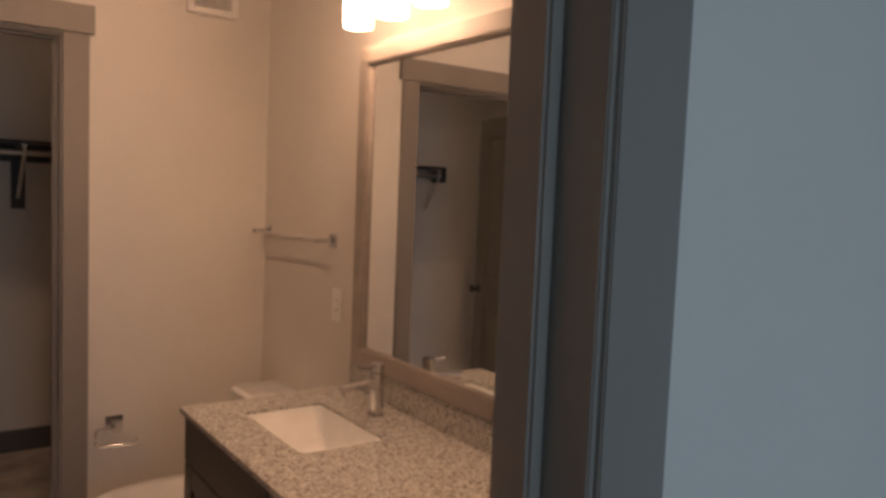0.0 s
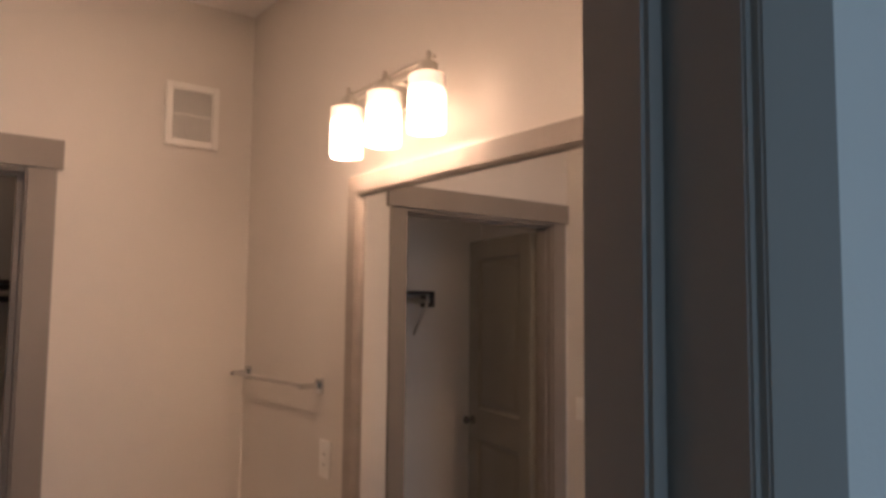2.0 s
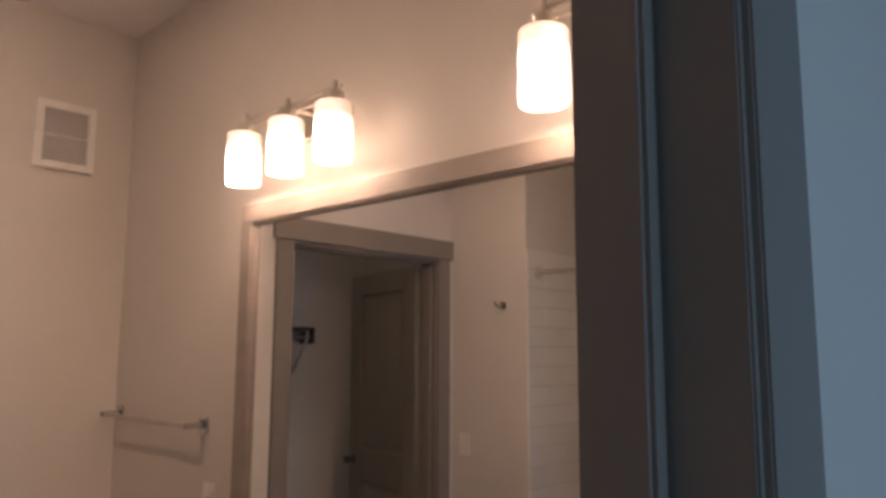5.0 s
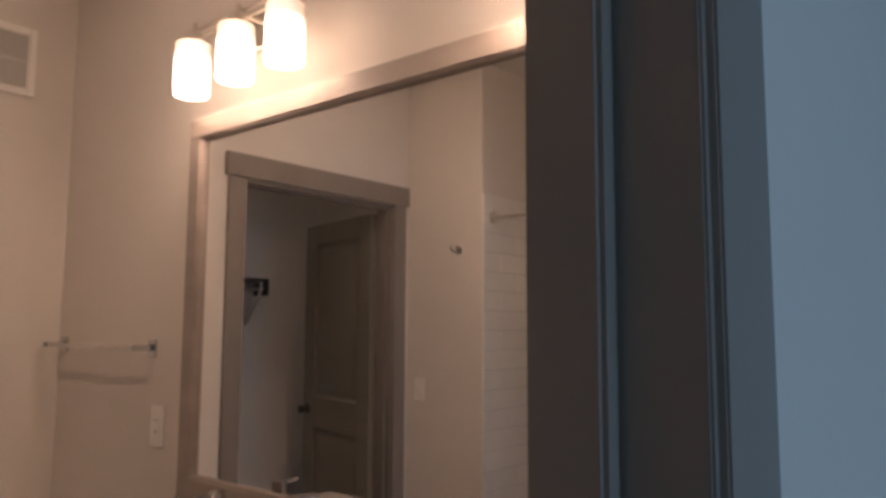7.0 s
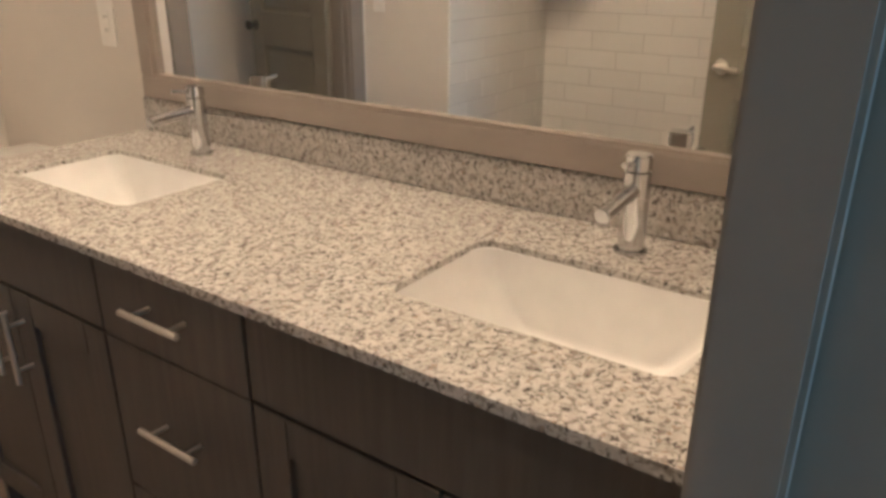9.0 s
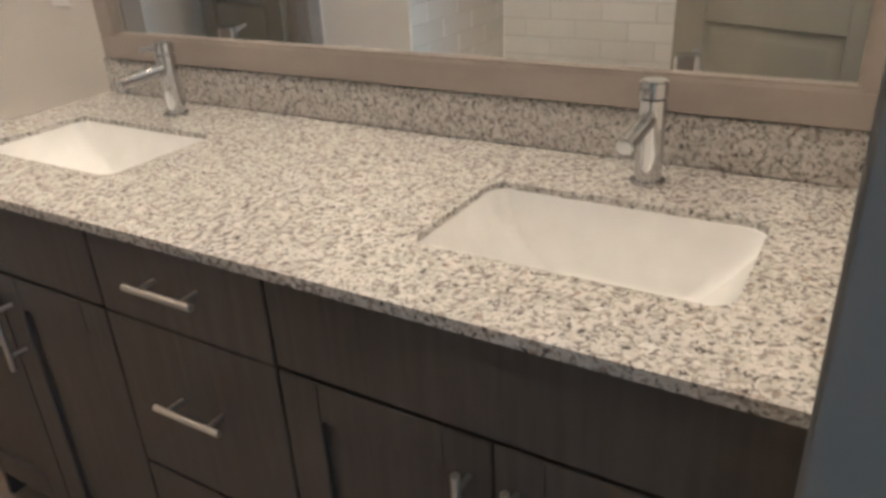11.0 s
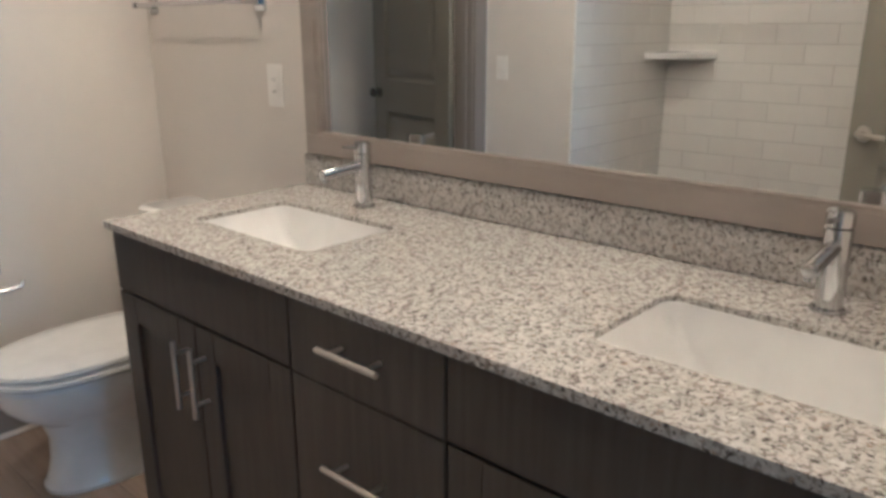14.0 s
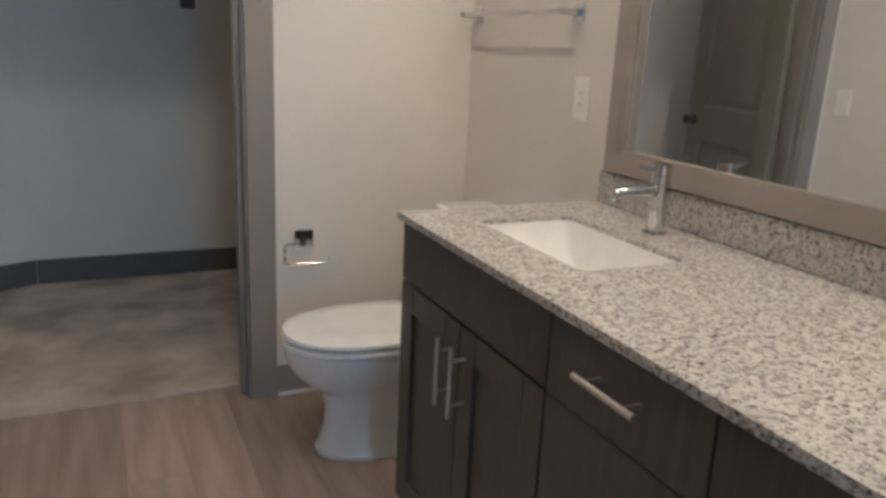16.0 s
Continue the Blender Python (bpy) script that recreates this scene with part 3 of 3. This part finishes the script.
bar = thing("towel_bar", "chrome towel bar on two square posts above the toilet", "towel bar", (-0.01, 0.33, 1.38))
for y in (0.630, 0.018):
    part("mount_plate", box(-0.009, -0.001, y - 0.024, y + 0.024, 1.346, 1.398, bevel=0.0015), CHROME, bar)
    part("post", box(-0.078, -0.009, y - 0.009, y + 0.009, 1.363, 1.381, bevel=0.0015), CHROME, bar)
part("rail", rod((-0.068, 0.620, 1.372), (-0.068, 0.028, 1.372), 0.0075, 20), CHROME, bar)


def wall_plate(name, m, label, category, outlet):
    ob = thing(name, label, category)
    ob.matrix_world = m
    bpy.context.view_layer.update()

    def local(nm, bm, material):
        o = mesh_object(nm, bm, material)
        o.parent = ob
    local("cover", box(-0.0075, -0.001, -0.0365, 0.0365, -0.061, 0.061, bevel=0.002), PLASTIC)
    local("insert", box(-0.0095, -0.0076, -0.0165, 0.0165, -0.034, 0.034, bevel=0.001), PLASTIC)
    if outlet:
        for z in (0.017, -0.017):
            for y in (-0.006, 0.006):
                # thin dark bars stand in for the shadow inside the slots
                local("slot", box(-0.0100, -0.0095, y - 0.001, y + 0.001, z - 0.004, z + 0.004), OPENING_SHADOW)
    else:
        local("rocker", box(-0.0115, -0.0096, -0.012, 0.012, -0.028, 0.028, bevel=0.001), PLASTIC)


wall_plate("power_outlet", pose(0, -0.031, 1.138), "white plastic power outlet cover on the wall", "outlet", True)
wall_plate("light_switch", pose(XW, 0.585, 1.10, 0, 0, 180), "white plastic light switch cover on the wall", "switch", False)

tp = thing("paper_holder", "empty chrome toilet paper holder on the wall", "paper holder", (-0.625, YN, 0.6))
part("mount_plate", box(-0.656, -0.590, YN - 0.012, YN - 0.001, 0.552, 0.618, bevel=0.001), CHROME, tp)
part("post", box(-0.652, -0.630, YN - 0.066, YN - 0.012, 0.576, 0.596, bevel=0.001), CHROME, tp)
part("arm", tube([(-0.635, YN - 0.060, 0.586), (-0.684, YN - 0.06, 0.586), (-0.697, YN - 0.06, 0.581), (-0.702, YN - 0.06, 0.568), (-0.702, YN - 0.06, 0.528), (-0.698, YN - 0.06, 0.515), (-0.686, YN - 0.06, 0.510),
                  (-0.562, YN - 0.06, 0.510), (-0.552, YN - 0.06, 0.514), (-0.547, YN - 0.06, 0.530)], 0.0062), CHROME, tp)

hook = thing("robe_hook", "small chrome double robe hook on the wall", "hook", (XW, 0.31, 1.845))
part("mount_plate", box(XW + 0.001, XW + 0.008, 0.292, 0.328, 1.827, 1.863, bevel=0.002), CHROME, hook)
for s in (-1, 1):
    part("prong", tube([(XW + 0.008, 0.31, 1.840), (XW + 0.03, 0.31 + s * 0.012, 1.837), (XW + 0.045, 0.31 + s * 0.02, 1.850), (XW + 0.048, 0.31 + s * 0.022, 1.867)], 0.006), CHROME, hook)

rail = thing("curtain_rod", "brushed metal shower curtain rod across the shower opening", "curtain rod", (XW - 0.08, (SY + SE) / 2, 2.02))
part("rod", rod((XW - 0.08, SY - 0.02, 2.02), (XW - 0.08, SE + 0.002, 2.02), 0.0125), NICKEL, rail)
part("flange", rod((XW - 0.08, SY - 0.010, 2.02), (XW - 0.08, SY - 0.030, 2.02), 0.034, 24, 0.003), NICKEL, rail)

# corner shelf in the shower
bm = loft([[Vector(p) for p in ((SX + 0.01, SY - 0.012, z), *[(SX + 0.01 + 0.29 * math.cos(a), SY - 0.012 - 0.29 * math.sin(a), z) for a in [math.pi / 2 * i / 8 for i in range(9)]])] for z in (1.136, 1.170)])
tagged(mesh_object("corner_shelf", bm, PORCELAIN), "white ceramic quarter-round shelf in the tiled shower corner", "shelf")

# ---- closet ----
shelf = thing("closet_shelf", "dark wooden closet shelf with a hanging rod on metal brackets", "shelf", (-1.0, 2.15, 1.74))
part("board", box(-1.93, -0.004, 1.97, 2.289, 1.735, 1.755, bevel=0.002), SHELFW, shelf)
part("cleat", box(-1.56, -0.004, 2.272, 2.289, 1.645, 1.735), SHELFW, shelf)
part("end_cleat", box(-1.93, -1.912, 1.975, 2.12, 1.645, 1.735), SHELFW, shelf)
part("rod", rod((-1.912, 2.02, 1.69), (-0.004, 2.02, 1.69), 0.016), NICKEL, shelf)
for x in (-1.88, -0.80):
    back = 2.272 if x > -1 else 2.15
    if x > -1:
        part("bracket_plate", box(x - 0.035, x + 0.035, back, back + 0.017, 1.385, 1.645), SHELFW, shelf)
    part("bracket_arm", box(x - 0.012, x + 0.012, 1.985, back, 1.722, 1.735), NICKEL, shelf)
    part("bracket_brace", tube([(x, 1.99, 1.722), (x, 2.0, 1.66), (x, back - 0.002, 1.45)], 0.011, 8), NICKEL, shelf, "pale metal diagonal brace")

# round ceiling light that casts the towel bar's shadow on the wall below it
down = thing("bathroom_ceiling_light", "small round flush ceiling light, switched on in the bathroom", "ceiling lamp", (-0.98, -0.35, CEILING))
part("trim_ring", rod((-0.98, -0.35, CEILING - 0.012), (-0.98, -0.35, CEILING - 0.001), 0.10, 40, 0.003), PLASTIC, down)
part("lens", rod((-0.98, -0.35, CEILING - 0.018), (-0.98, -0.35, CEILING - 0.0125), 0.08, 40, 0.002), DOWNLIGHT, down)

dome = thing("closet_ceiling_light", "small round flush ceiling light, switched on in the closet", "ceiling lamp", (-1.25, 1.5, CEILING))
part("base", rod((-1.25, 1.5, CEILING - 0.02), (-1.25, 1.5, CEILING - 0.001), 0.10, 32, 0.004), PLASTIC, dome)
seg = 32
part("diffuser", loft([[Vector((-1.25 + r * math.cos(2 * math.pi * i / seg), 1.5 + r * math.sin(2 * math.pi * i / seg), CEILING - d)) for i in range(seg)] for r, d in ((0.09, 0.021), (0.088, 0.035), (0.07, 0.055), (0.04, 0.066), (0.01, 0.069))]), DIFFUSER, dome)

# ---- floor planks ----
PW, PL = 0.178, 1.22
fl = bpy.data.objects["floor"]
plank_mesh = {}
for i in range(11):
    x1 = -0.005 - i * PW
    off = (i * 0.437) % PL
    y = -2.0 - off
    while y < 0.80:
        a, b = max(y, -2.03), min(y + PL, 0.80)
        if b - a > 0.02:
            key = round(b - a, 3)
            if key not in plank_mesh:
                o = mesh_object("plank", box(-PW + 0.0012, 0, 0, b - a - 0.0012, -0.004, 0.0, bevel=0.0006, seg=1), VINYL)
                plank_mesh[key] = o.data
            else:
                o = new("plank", plank_mesh[key])
            o.location = (x1, a, 0)
            o.parent = fl
        y += PL

# ---- shower tiles ----
TH, TW, TOP = 0.1025, 0.305, 2.14


def tiled(parent, length, place):
    back = mesh_object("grout", box(0, length, 0.001, 0.006, 0.0, TOP), GROUT)
    back.matrix_world = place
    back.parent = parent
    cache = {}
    rows = int(TOP / TH)
    for r in range(rows + 1):
        z = TOP - (r + 1) * TH
        x = -(TW / 2) * (r % 2)
        while x < length:
            a, b = max(x, 0), min(x + TW, length)
            if b - a > 0.01 and z > 0.25:
                key = round(b - a, 3)
                if key not in cache:
                    o = mesh_object("tile", box(0.0012, b - a - 0.0012, 0.006, 0.011, 0.0012, TH - 0.0012, bevel=0.001, seg=1), TILE)
                    cache[key] = o.data
                else:
                    o = new("tile", cache[key])
                o.matrix_world = place @ Matrix.Translation((a, 0, z))
                o.parent = parent
            x += TW


tiled(bpy.data.objects["wall_west"], XW - SX - 0.002, Matrix(((-1, 0, 0, XW), (0, -1, 0, SY), (0, 0, 1, 0), (0, 0, 0, 1))))
tiled(bpy.data.objects["wall_shower_back"], SY - SE, Matrix(((0, 1, 0, SX), (-1, 0, 0, SY), (0, 0, 1, 0), (0, 0, 0, 1))))
part("edge_trim", box(XW - 0.012, XW + 0.006, SY - 0.013, SY - 0.001, 0.25, TOP, bevel=0.003), TILE, bpy.data.objects["wall_west"])
